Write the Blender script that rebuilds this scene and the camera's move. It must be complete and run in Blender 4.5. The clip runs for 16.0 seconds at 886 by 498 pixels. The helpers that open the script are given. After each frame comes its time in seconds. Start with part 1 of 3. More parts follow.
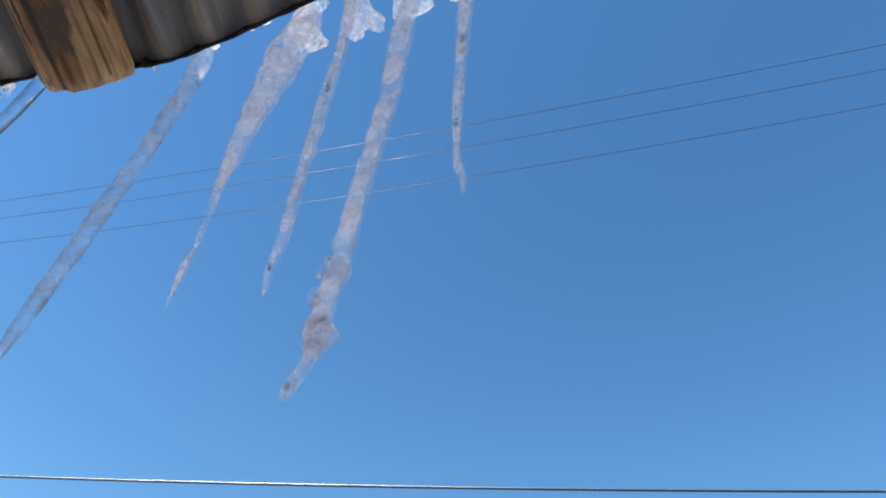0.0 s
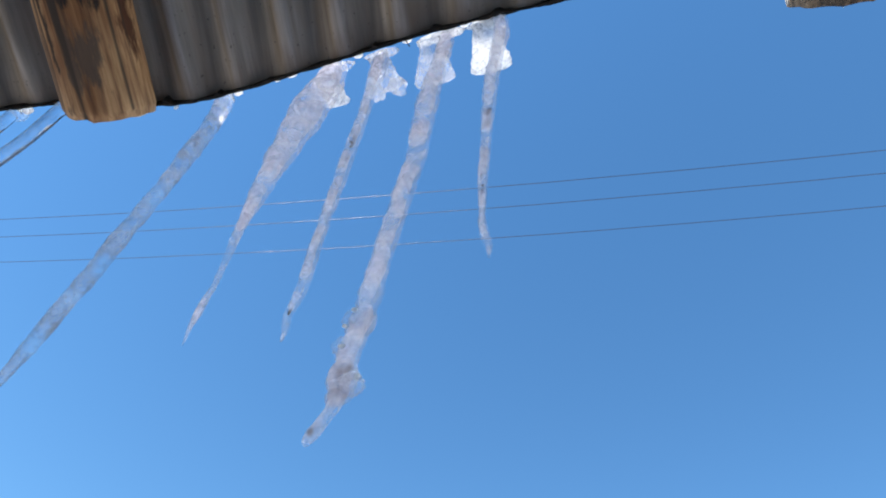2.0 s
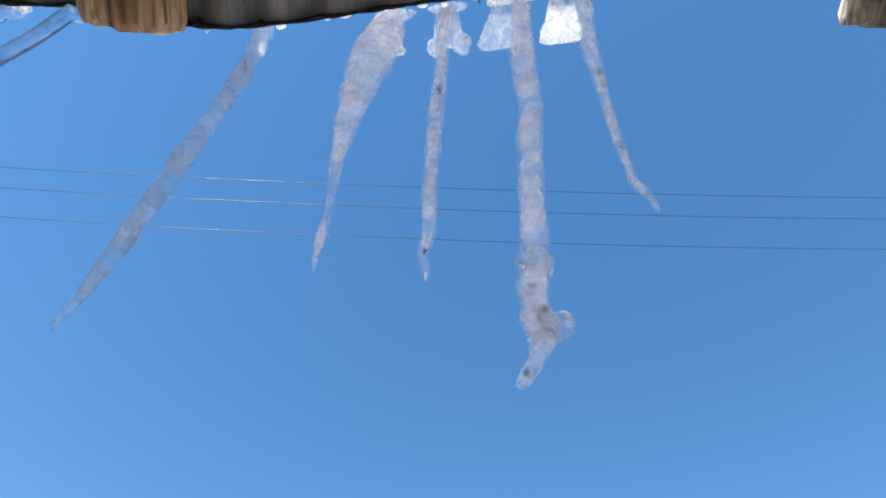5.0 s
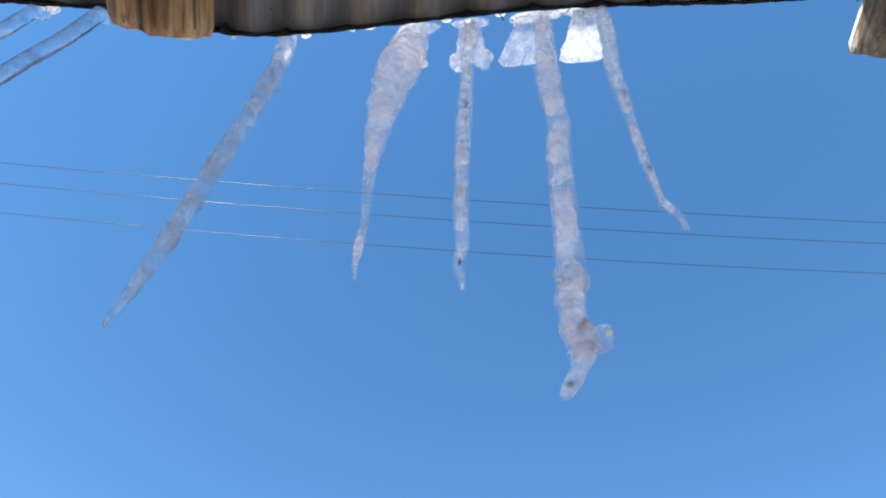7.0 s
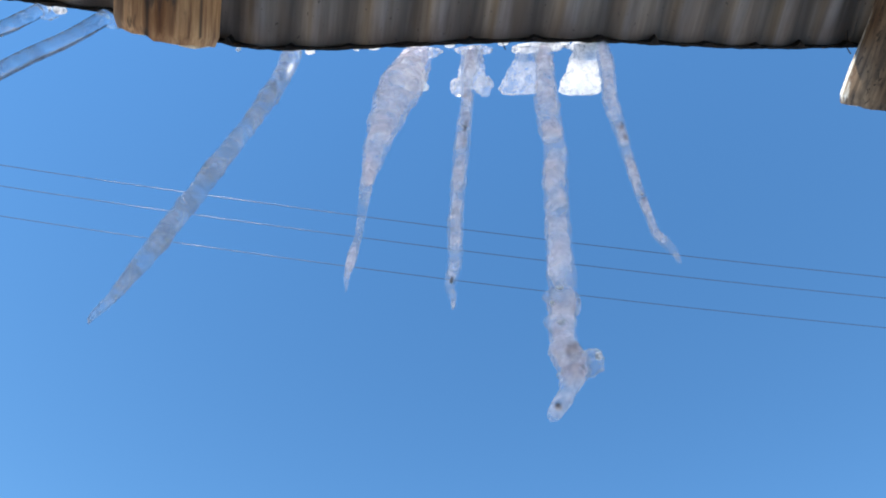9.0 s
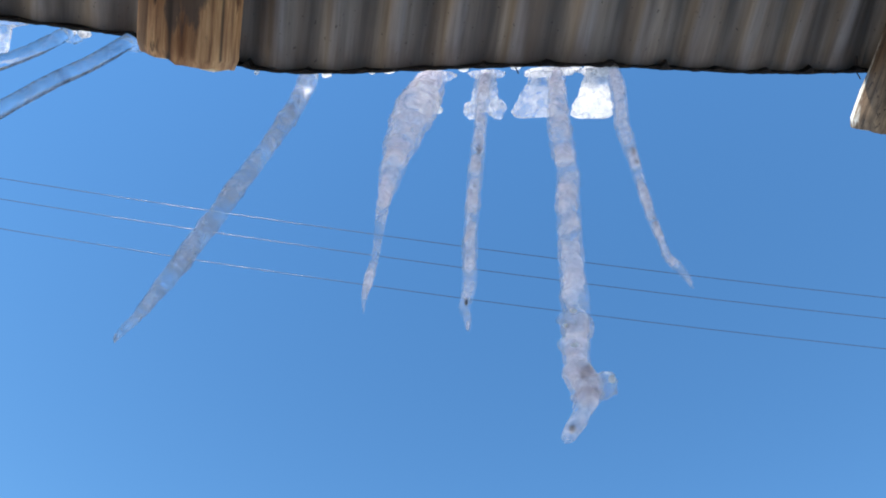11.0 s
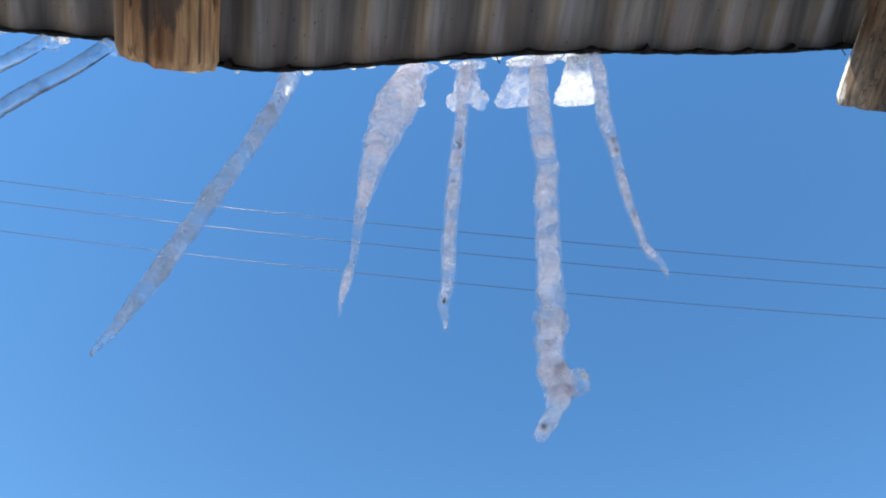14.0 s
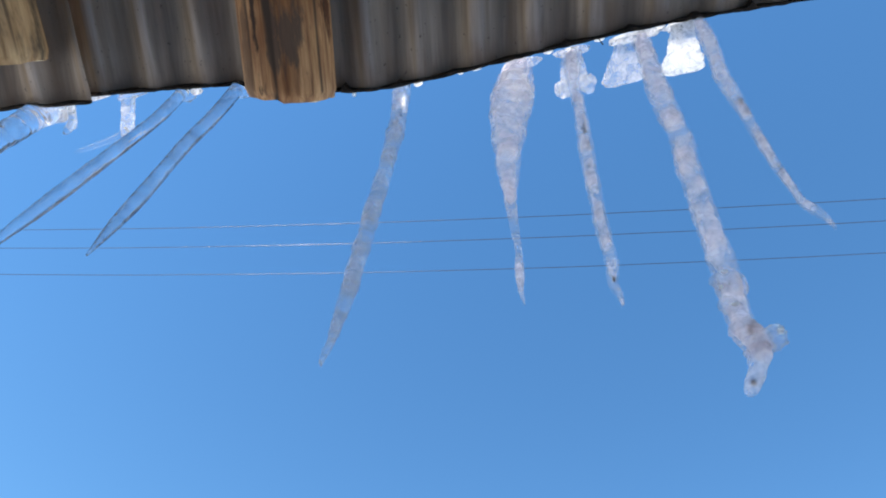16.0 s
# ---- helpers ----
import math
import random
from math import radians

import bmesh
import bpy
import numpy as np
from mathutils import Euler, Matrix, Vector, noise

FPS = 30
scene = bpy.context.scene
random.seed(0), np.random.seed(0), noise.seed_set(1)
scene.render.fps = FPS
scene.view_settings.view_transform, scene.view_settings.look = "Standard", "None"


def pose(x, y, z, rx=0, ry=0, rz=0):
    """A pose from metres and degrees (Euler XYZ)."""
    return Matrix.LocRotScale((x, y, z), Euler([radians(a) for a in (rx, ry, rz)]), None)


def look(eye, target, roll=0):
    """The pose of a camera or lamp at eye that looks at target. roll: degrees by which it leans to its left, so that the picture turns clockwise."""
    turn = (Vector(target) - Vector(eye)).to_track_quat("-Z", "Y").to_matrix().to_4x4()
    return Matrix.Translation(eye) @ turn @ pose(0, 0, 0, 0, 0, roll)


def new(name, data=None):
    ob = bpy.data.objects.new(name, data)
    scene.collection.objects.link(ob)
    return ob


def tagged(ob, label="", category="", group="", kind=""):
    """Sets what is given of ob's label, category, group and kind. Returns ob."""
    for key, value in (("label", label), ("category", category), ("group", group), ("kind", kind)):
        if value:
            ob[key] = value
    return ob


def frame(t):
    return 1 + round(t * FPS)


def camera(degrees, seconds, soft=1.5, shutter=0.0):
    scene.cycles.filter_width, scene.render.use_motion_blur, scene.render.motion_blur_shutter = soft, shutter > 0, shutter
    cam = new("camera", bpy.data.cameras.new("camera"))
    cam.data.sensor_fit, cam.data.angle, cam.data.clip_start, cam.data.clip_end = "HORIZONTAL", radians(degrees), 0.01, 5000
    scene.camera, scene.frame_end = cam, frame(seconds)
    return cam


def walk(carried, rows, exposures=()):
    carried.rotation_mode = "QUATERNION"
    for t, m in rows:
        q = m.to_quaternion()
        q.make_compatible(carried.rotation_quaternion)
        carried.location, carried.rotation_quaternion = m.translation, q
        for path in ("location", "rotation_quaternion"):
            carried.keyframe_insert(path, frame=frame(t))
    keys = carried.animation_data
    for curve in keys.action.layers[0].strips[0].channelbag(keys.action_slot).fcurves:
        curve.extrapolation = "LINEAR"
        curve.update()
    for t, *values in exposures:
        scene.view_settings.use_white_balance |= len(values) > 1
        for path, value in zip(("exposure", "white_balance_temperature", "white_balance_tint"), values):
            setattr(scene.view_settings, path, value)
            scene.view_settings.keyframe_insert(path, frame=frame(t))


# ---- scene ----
cam = camera(66.9, 16.0, soft=1.9)
# seconds, metres, degrees
ROWS = [
    (0, -0.0074, 0.0152, 1.5060, 137.145, -5.082, 24.664),
    (0.25, 0.0074, 0.0045, 1.4999, 137.939, -5.238, 23.435),
    (0.5, 0.0009, 0.0031, 1.4989, 139.597, -3.022, 25.376),
    (0.75, 0.0069, -0.0229, 1.4912, 142.228, -6.996, 26.186),
    (1, 0.0063, -0.0220, 1.5026, 142.868, -5.628, 23.509),
    (1.25, -0.0100, -0.0278, 1.4881, 143.192, -4.700, 20.932),
    (1.5, -0.0286, -0.0292, 1.4867, 143.013, -5.567, 19.717),
    (1.75, -0.0369, -0.0239, 1.4843, 141.491, -6.866, 19.599),
    (2, -0.0396, -0.0069, 1.4896, 143.038, -6.633, 19.111),
    (2.25, -0.0464, -0.0057, 1.4820, 143.768, -5.983, 17.573),
    (2.5, -0.0457, 0.0011, 1.4857, 143.868, -6.386, 17.952),
    (2.7, -0.0625, -0.0027, 1.4620, 142.536, -6.150, 17.405),
    (2.8, -0.0761, -0.0038, 1.4562, 141.250, -7.408, 16.304),
    (3, -0.0881, 0.0149, 1.4549, 140.501, -8.587, 18.120),
    (3.2, -0.0609, 0.0160, 1.4466, 138.995, -8.168, 18.432),
    (3.3, -0.0386, 0.0180, 1.4517, 137.624, -7.275, 19.409),
    (3.5, -0.0215, 0.0192, 1.4387, 137.810, -9.632, 22.260),
    (3.7, -0.0526, 0.0048, 1.4355, 140.072, -8.681, 19.372),
    (3.8, -0.0789, -0.0007, 1.4252, 141.222, -7.281, 18.419),
    (4, -0.1303, -0.0015, 1.4591, 141.591, -6.136, 18.328),
    (4.2, -0.1813, 0.0022, 1.4855, 142.800, -3.952, 15.142),
    (6.3, -0.2629, 0.0139, 1.4862, 144.807, -2.890, 7.077),
    (6.5, -0.2628, 0.0087, 1.4814, 144.643, -3.446, 7.761),
    (7, -0.2742, -0.0010, 1.4751, 145.293, -3.580, 7.014),
    (7.5, -0.2801, 0.0111, 1.4698, 147.193, -3.342, 4.598),
    (8, -0.2814, 0.0112, 1.4692, 147.535, -4.144, 3.939),
    (8.5, -0.2881, 0.0051, 1.4682, 148.373, -4.375, 3.360),
    (9, -0.2792, 0.0053, 1.4702, 147.962, -4.490, 3.599),
    (9.5, -0.2813, 0.0019, 1.4673, 148.556, -4.626, 2.708),
    (9.7, -0.2830, 0.0022, 1.4635, 149.539, -5.362, 2.428),
    (11.8, -0.2821, -0.0058, 1.4631, 149.395, -5.102, 4.716),
    (12, -0.2771, 0.0022, 1.4641, 148.701, -4.913, 4.926),
    (12.5, -0.2718, -0.0012, 1.4663, 148.120, -4.715, 5.053),
    (13, -0.2727, -0.0066, 1.4669, 147.911, -4.709, 5.075),
    (13.5, -0.2671, -0.0083, 1.4688, 147.676, -4.484, 5.776),
    (14, -0.2620, -0.0115, 1.4694, 148.025, -4.524, 5.559),
    (14.5, -0.2618, -0.0170, 1.4689, 148.323, -4.724, 5.644),
    (15, -0.2628, -0.0104, 1.4682, 149.308, -4.505, 5.210),
    (15.5, -0.2590, -0.0109, 1.4686, 149.384, -3.983, 6.187),
    (15.7, -0.2827, -0.0213, 1.4602, 148.822, -2.778, 8.669),
    (16, -0.3237, -0.0425, 1.4332, 146.449, -6.014, 15.781),
]
walk(cam, [(t, pose(x, y, z, rx, ry, rz)) for t, x, y, z, rx, ry, rz in ROWS],
     exposures=[(t, 0.93 + e, 7600, 6) for t, e in ((0.0, -0.28), (0.5, -0.18), (1.0, -0.08), (2.5, -0.05), (3.0, -0.16), (3.5, -0.26), (4.0, -0.12), (6.5, -0.06), (7.5, 0.0), (16.0, 0.0))])

# ---- light: a clear winter sky, the sun behind the house and to its left ----
SUN_AZ, SUN_EL = radians(-156), radians(51)      # from +y towards +x; height
to_sun = Vector((math.sin(SUN_AZ) * math.cos(SUN_EL), math.cos(SUN_AZ) * math.cos(SUN_EL), math.sin(SUN_EL)))
world = bpy.data.worlds.new("sky")
scene.world = world
world.use_nodes = True
wn = world.node_tree
wn.nodes.clear()
sky = wn.nodes.new("ShaderNodeTexSky")
sky.sky_type = "NISHITA"
sky.sun_disc = False
sky.sun_elevation, sky.sun_rotation = SUN_EL, SUN_AZ
sky.altitude, sky.air_density, sky.dust_density, sky.ozone_density = 800, 1.2, 0.02, 6.0
bg = wn.nodes.new("ShaderNodeBackground")
bg.inputs["Strength"].default_value = 0.15
wo = wn.nodes.new("ShaderNodeOutputWorld")
rich = wn.nodes.new("ShaderNodeHueSaturation")
rich.inputs["Saturation"].default_value = 1.182
wn.links.new(sky.outputs["Color"], rich.inputs["Color"])
wn.links.new(rich.outputs["Color"], bg.inputs["Color"])
wn.links.new(bg.outputs["Background"], wo.inputs["Surface"])
sun_data = bpy.data.lights.new("sun", "SUN")
sun_data.energy, sun_data.angle, sun_data.color = 4.0, radians(0.53), (1.0, 0.945, 0.87)
sun = new("sun", sun_data)
sun.matrix_world = look((-20, 20, 20), Vector((-20, 20, 20)) - to_sun)


# ---- materials ----
def mat(name):
    m = bpy.data.materials.new(name)
    m.use_nodes = True
    return m, m.node_tree, m.node_tree.nodes["Principled BSDF"]


def node(nt, kind, **values):
    n = nt.nodes.new(kind)
    for k, v in values.items():
        n.inputs[k.replace("_", " ")].default_value = v
    return n


def coords(nt, scale, kind="Object"):
    tc = nt.nodes.new("ShaderNodeTexCoord")
    mp = node(nt, "ShaderNodeMapping", Scale=scale)
    nt.links.new(tc.outputs[kind], mp.inputs["Vector"])
    return mp.outputs["Vector"]


def noise_tex(nt, vec, scale, detail=4.0, rough=0.55, distort=0.0):
    n = node(nt, "ShaderNodeTexNoise", Scale=scale, Detail=detail, Roughness=rough, Distortion=distort)
    nt.links.new(vec, n.inputs["Vector"])
    return n.outputs["Fac"]


def ramp(nt, fac, stops):
    n = nt.nodes.new("ShaderNodeValToRGB")
    e = n.color_ramp.elements
    while len(e) < len(stops):
        e.new(0.5)
    for el, (p, c) in zip(e, stops):
        el.position, el.color = p, (*c, 1)
    nt.links.new(fac, n.inputs["Fac"])
    return n.outputs["Color"]


def mix(nt, fac, a, b, how="MIX"):
    n = nt.nodes.new("ShaderNodeMix")
    n.data_type, n.blend_type = "RGBA", how
    for sock, v in ((n.inputs[0], fac), (n.inputs[6], a), (n.inputs[7], b)):
        if isinstance(v, (int, float)):
            sock.default_value = v
        elif isinstance(v, tuple):
            sock.default_value = (*v, 1)
        else:
            nt.links.new(v, sock)
    return n.outputs[2]


def bump(nt, bsdf, height, strength, distance):
    n = node(nt, "ShaderNodeBump", Strength=strength, Distance=distance)
    nt.links.new(height, n.inputs["Height"])
    nt.links.new(n.outputs["Normal"], bsdf.inputs["Normal"])


def grey(v):
    return (v, v, v)


def make_metal():
    """Old zinc: long streaks, brown and pale stains along the waves with their lit and shaded flanks painted in, rust
    freckles and soiled drips by the end.
    """
    m, nt, b = mat("weathered_zinc")
    v = coords(nt, (1, 0.05, 1), "UV")
    streak = noise_tex(nt, v, 90, 5, 0.6)
    base = ramp(nt, streak, [(0.30, (0.215, 0.19, 0.17)), (0.70, (0.44, 0.395, 0.36))])
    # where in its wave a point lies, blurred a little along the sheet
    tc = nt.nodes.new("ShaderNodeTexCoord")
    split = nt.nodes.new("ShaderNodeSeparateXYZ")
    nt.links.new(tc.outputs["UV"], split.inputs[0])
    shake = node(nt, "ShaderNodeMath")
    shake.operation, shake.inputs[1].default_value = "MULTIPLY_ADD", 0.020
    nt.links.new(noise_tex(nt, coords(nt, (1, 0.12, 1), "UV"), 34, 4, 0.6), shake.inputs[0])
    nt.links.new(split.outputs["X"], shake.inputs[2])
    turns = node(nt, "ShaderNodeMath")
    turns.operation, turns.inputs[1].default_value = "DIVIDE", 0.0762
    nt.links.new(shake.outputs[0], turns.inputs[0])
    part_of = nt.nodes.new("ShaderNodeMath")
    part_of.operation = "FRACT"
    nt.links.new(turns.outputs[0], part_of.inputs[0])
    # stains, plus one flank of each wave coloured as shaded and one as lit
    stain_and_shade = ramp(nt, part_of.outputs[0], [(0.0, (0.62, 0.58, 0.56)), (0.20, (0.74, 0.68, 0.62)), (0.30, (1.12, 1.02, 0.90)), (0.42, (1.02, 0.82, 0.58)), (0.52, (1.10, 1.06, 1.06)), (0.66, (0.92, 0.94, 1.02)), (0.74, (0.66, 0.63, 0.62)), (1.0, (0.62, 0.58, 0.56))])
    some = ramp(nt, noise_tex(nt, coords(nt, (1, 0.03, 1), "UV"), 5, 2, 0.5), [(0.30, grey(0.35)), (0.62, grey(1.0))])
    col = mix(nt, some, base, mix(nt, 1.0, base, stain_and_shade, "MULTIPLY"))
    brown = ramp(nt, noise_tex(nt, coords(nt, (1, 0.05, 1), "UV"), 24, 3, 0.6, 0.2), [(0.50, grey(0)), (0.66, grey(0.7))])
    col = mix(nt, brown, col, (0.18, 0.128, 0.092))
    # soiled drips near the cut end
    near = ramp(nt, split.outputs["Y"], [(0.0, grey(1)), (0.045, grey(0))])
    soil = mix(nt, 1.0, near, ramp(nt, noise_tex(nt, coords(nt, (1, 0.3, 1), "UV"), 45, 4, 0.65), [(0.35, grey(0.1)), (0.62, grey(0.8))]), "MULTIPLY")
    col = mix(nt, soil, col, (0.16, 0.105, 0.075))
    spots = ramp(nt, noise_tex(nt, coords(nt, (1, 0.7, 1), "UV"), 150, 3, 0.6), [(0.655, grey(0)), (0.70, grey(0.75))])
    col = mix(nt, spots, col, (0.075, 0.058, 0.048))
    nt.links.new(col, b.inputs["Base Color"])
    b.inputs["Metallic"].default_value = 0.15
    r = ramp(nt, noise_tex(nt, v, 60, 3), [(0.3, grey(0.46)), (0.7, grey(0.68))])
    nt.links.new(r, b.inputs["Roughness"])
    bump(nt, b, noise_tex(nt, v, 120, 5), 0.25, 0.002)
    return m


def make_rust_edge():
    m, nt, b = mat("dirty_cut_edge")
    c = ramp(nt, noise_tex(nt, coords(nt, (1, 1, 1)), 140, 4), [(0.32, (0.005, 0.004, 0.004)), (0.60, (0.026, 0.018, 0.014)), (0.8, (0.08, 0.048, 0.032))])
    nt.links.new(c, b.inputs["Base Color"])
    b.inputs["Roughness"].default_value = 0.85
    return m


def make_log(name, pale, mid, dark, bark_amount, marks=(), smut=0.50, cracked=False):
    m, nt, b = mat(name)
    v = coords(nt, (1, 0.07, 1))
    fibre = noise_tex(nt, v, 150, 6, 0.65, 0.3)
    base = ramp(nt, fibre, [(0.28, dark), (0.48, mid), (0.7, pale)])
    tone = ramp(nt, noise_tex(nt, coords(nt, (1, 0.3, 1)), 17, 3, 0.55), [(0.36, (0.50, 0.38, 0.30)), (0.58, (1.0, 0.98, 0.96))])
    col = mix(nt, 1.0, base, tone, "MULTIPLY")
    bark = ramp(nt, noise_tex(nt, coords(nt, (1, 0.3, 1)), 15, 6, 0.62, 0.5), [(bark_amount, grey(0)), (bark_amount + 0.05, grey(1))])
    col = mix(nt, bark, col, (0.055, 0.030, 0.018))
    smear = ramp(nt, noise_tex(nt, coords(nt, (1, 0.35, 1)), 14, 5, 0.7), [(smut, grey(0)), (smut + 0.12, grey(0.85))])
    col = mix(nt, smear, col, (0.07, 0.052, 0.04))
    for place, size, colour, strength in marks:
        wob = node(nt, "ShaderNodeTexNoise", Scale=55.0, Detail=5.0, Roughness=0.65)
        nt.links.new(coords(nt, (1, 0.25, 1)), wob.inputs["Vector"])
        tc = nt.nodes.new("ShaderNodeTexCoord")
        near = node(nt, "ShaderNodeMapping", Location=tuple(-p / q / 1.6 for p, q in zip(place, size)), Scale=tuple(1 / q / 1.6 for q in size))
        nt.links.new(tc.outputs["Object"], near.inputs["Vector"])
        far = nt.nodes.new("ShaderNodeVectorMath")
        far.operation = "LENGTH"
        nt.links.new(near.outputs[0], far.inputs[0])
        total = nt.nodes.new("ShaderNodeMath")
        total.operation = "MULTIPLY_ADD"
        nt.links.new(wob.outputs["Fac"], total.inputs[0])
        total.inputs[1].default_value = 1.3
        nt.links.new(far.outputs["Value"], total.inputs[2])
        col = mix(nt, ramp(nt, total.outputs[0], [(0.0, grey(strength)), (0.82, grey(strength)), (0.97, grey(0))]), col, colour)
    crack = ramp(nt, noise_tex(nt, coords(nt, (1, 0.02, 1)), 42, 2, 0.4), [(0.33, grey(1)), (0.37, grey(0))])
    col = mix(nt, crack, col, (0.05, 0.03, 0.02))
    if cracked:                                  # short dark checks across the weathered end
        check = ramp(nt, noise_tex(nt, coords(nt, (1.6, 0.8, 1.6)), 95, 5, 0.7, 0.6), [(0.36, grey(0.95)), (0.44, grey(0))])
        col = mix(nt, check, col, (0.035, 0.024, 0.017))
    nt.links.new(col, b.inputs["Base Color"])
    b.inputs["Roughness"].default_value = 0.82
    h = mix(nt, 0.5, fibre, bark)
    bump(nt, b, h, 0.7, 0.004)
    return m


def make_cut_wood():
    m, nt, b = mat("sawn_log_end")
    c = ramp(nt, noise_tex(nt, coords(nt, (1, 1, 1)), 130, 5, 0.7), [(0.3, (0.30, 0.21, 0.13)), (0.6, (0.62, 0.50, 0.36)), (0.8, (0.74, 0.64, 0.50))])
    nt.links.new(c, b.inputs["Base Color"])
    b.inputs["Roughness"].default_value = 0.8
    bump(nt, b, noise_tex(nt, coords(nt, (1, 1, 1)), 200, 4), 0.6, 0.003)
    return m


def make_ice(name, clear_low, clear_high, rough, tint, dirt, relief=0.45, glow=0.55, bands=0.82, veins=0.0, body_low=1.0, body_high=1.0):
    """Clear ice with a milky body of air bubbles in clouds; clear_low and clear_high bound its clearness,
    body_low and body_high the share that bends or scatters light at all (the rest is a thin clear skin)."""
    m, nt, b = mat(name)
    v = coords(nt, (1, 1, 1))
    cloud = noise_tex(nt, coords(nt, (1, 1, 0.45)), 60, 5, 0.65, 0.4)
    milk = ramp(nt, cloud, [(0.36, grey(1 - clear_low)), (0.66, grey(1 - clear_high))])
    speck = ramp(nt, noise_tex(nt, coords(nt, (1, 1, 0.6)), 120, 4, 0.7), [(0.57, grey(0)), (0.67, grey(dirt))])
    layers = ramp(nt, noise_tex(nt, coords(nt, (0.12, 0.12, 1)), 95, 3, 0.6, 0.3), [(0.38, grey(bands)), (0.6, grey(1.0))])
    col = mix(nt, 1.0, mix(nt, speck, tint, (0.13, 0.12, 0.15)), layers, "MULTIPLY")
    if veins:
        fine = noise_tex(nt, coords(nt, (1, 1, 1)), 62, 3, 0.6, 1.2)
        vein = ramp(nt, fine, [(0.475, grey(0)), (0.50, grey(veins)), (0.525, grey(0))])
        col = mix(nt, vein, col, (0.10, 0.11, 0.13))
    b.inputs["Base Color"].default_value = (0.97, 0.98, 1.0, 1)
    b.inputs["Transmission Weight"].default_value = 1.0
    r = ramp(nt, noise_tex(nt, v, 70, 3), [(0.35, grey(rough * 0.4)), (0.7, grey(rough))])
    nt.links.new(r, b.inputs["Roughness"])
    b.inputs["IOR"].default_value = 1.31
    bump(nt, b, noise_tex(nt, v, 85, 3, 0.5, 0.5), relief, 0.004)
    diffuse, through_ice = node(nt, "ShaderNodeBsdfDiffuse"), node(nt, "ShaderNodeBsdfTranslucent")
    body, whole = node(nt, "ShaderNodeMixShader", Fac=glow), node(nt, "ShaderNodeMixShader")
    for n in (diffuse, through_ice):
        nt.links.new(col, n.inputs["Color"])
    nt.links.new(diffuse.outputs[0], body.inputs[1])
    nt.links.new(through_ice.outputs[0], body.inputs[2])
    nt.links.new(milk, whole.inputs[0])
    nt.links.new(b.outputs[0], whole.inputs[1])
    nt.links.new(body.outputs[0], whole.inputs[2])
    last = whole
    if body_low < 1.0:
        skin = node(nt, "ShaderNodeBsdfTransparent")
        last = node(nt, "ShaderNodeMixShader")
        nt.links.new(ramp(nt, noise_tex(nt, coords(nt, (1, 1, 0.8)), 40, 3, 0.55, 0.4), [(0.38, grey(body_low)), (0.60, grey(body_high))]), last.inputs[0])
        nt.links.new(skin.outputs[0], last.inputs[1])
        nt.links.new(whole.outputs[0], last.inputs[2])
    nt.links.new(last.outputs[0], nt.nodes["Material Output"].inputs["Surface"])
    return m


def make_plain(name, stops, scale, rough, metal=0.0, stretch=(1, 1, 1), relief=0.3):
    m, nt, b = mat(name)
    n = noise_tex(nt, coords(nt, stretch), scale, 6, 0.6)
    nt.links.new(ramp(nt, n, stops), b.inputs["Base Color"])
    b.inputs["Roughness"].default_value, b.inputs["Metallic"].default_value = rough, metal
    bump(nt, b, n, relief, 0.01)
    return m


ZINC, EDGE = make_metal(), make_rust_edge()
LOG_WARM = make_log("barked_pine", (0.70, 0.44, 0.23), (0.46, 0.25, 0.125), (0.19, 0.090, 0.045), 0.66,
                    smut=0.62, marks=[((0.024, -0.166, -0.050), (0.078, 0.054, 0.08), (0.020, 0.009, 0.006), 1.0), ((0.051, -0.212, -0.034), (0.032, 0.080, 0.05), (0.020, 0.009, 0.006), 1.0), ((0.020, -0.078, -0.056), (0.062, 0.095, 0.06), (0.075, 0.055, 0.045), 0.8), ((0.062, -0.158, -0.004), (0.028, 0.150, 0.042), (0.080, 0.024, 0.010), 0.95), ((-0.020, -0.09, -0.058), (0.013, 0.19, 0.05), (0.028, 0.013, 0.008), 0.95), ((-0.040, -0.06, -0.045), (0.026, 0.20, 0.05), (0.075, 0.048, 0.034), 0.6)])
# the first mark paints the sunlit strip on the left flank near-white
LOG_PALE = make_log("weathered_pine", (0.34, 0.245, 0.165), (0.20, 0.135, 0.088), (0.06, 0.042, 0.028), 0.62,
                    marks=[((-0.062, -0.03, 0.020), (0.014, 0.15, 0.046), (0.80, 0.76, 0.68), 1.0), ((0.0, -0.16, -0.03), (0.10, 0.085, 0.09), (0.36, 0.19, 0.085), 0.75)], cracked=True)
LOG_FRESH = make_log("fresh_pine", (0.66, 0.47, 0.28), (0.50, 0.335, 0.185), (0.28, 0.17, 0.085), 0.74)
CUT = make_cut_wood()
ICE = make_ice("cloudy_ice", 0.80, 0.99, 0.14, (0.86, 0.82, 0.88), 0.5, 0.5, body_low=0.35, body_high=0.80)
MILKY = make_ice("milky_ice", 0.30, 0.80, 0.34, (0.99, 0.90, 0.94), 0.25, 0.26, 0.74, 0.84, body_low=0.16, body_high=0.50)
VEILED = make_ice("veiled_ice", 0.40, 0.90, 0.28, (0.98, 0.90, 0.95), 0.4, 0.32, 0.74, 0.86, body_low=0.16, body_high=0.52)
FROSTED = make_ice("frosted_ice", 0.40, 0.90, 0.25, (0.98, 0.91, 0.95), 0.4, 0.35, 0.74, 0.86, body_low=0.14, body_high=0.48)
CORE = make_ice("bubbly_core", 0.04, 0.26, 0.40, (1.0, 0.91, 0.97), 0.3, 0.3, 0.78, 0.84, body_low=0.10, body_high=0.70)
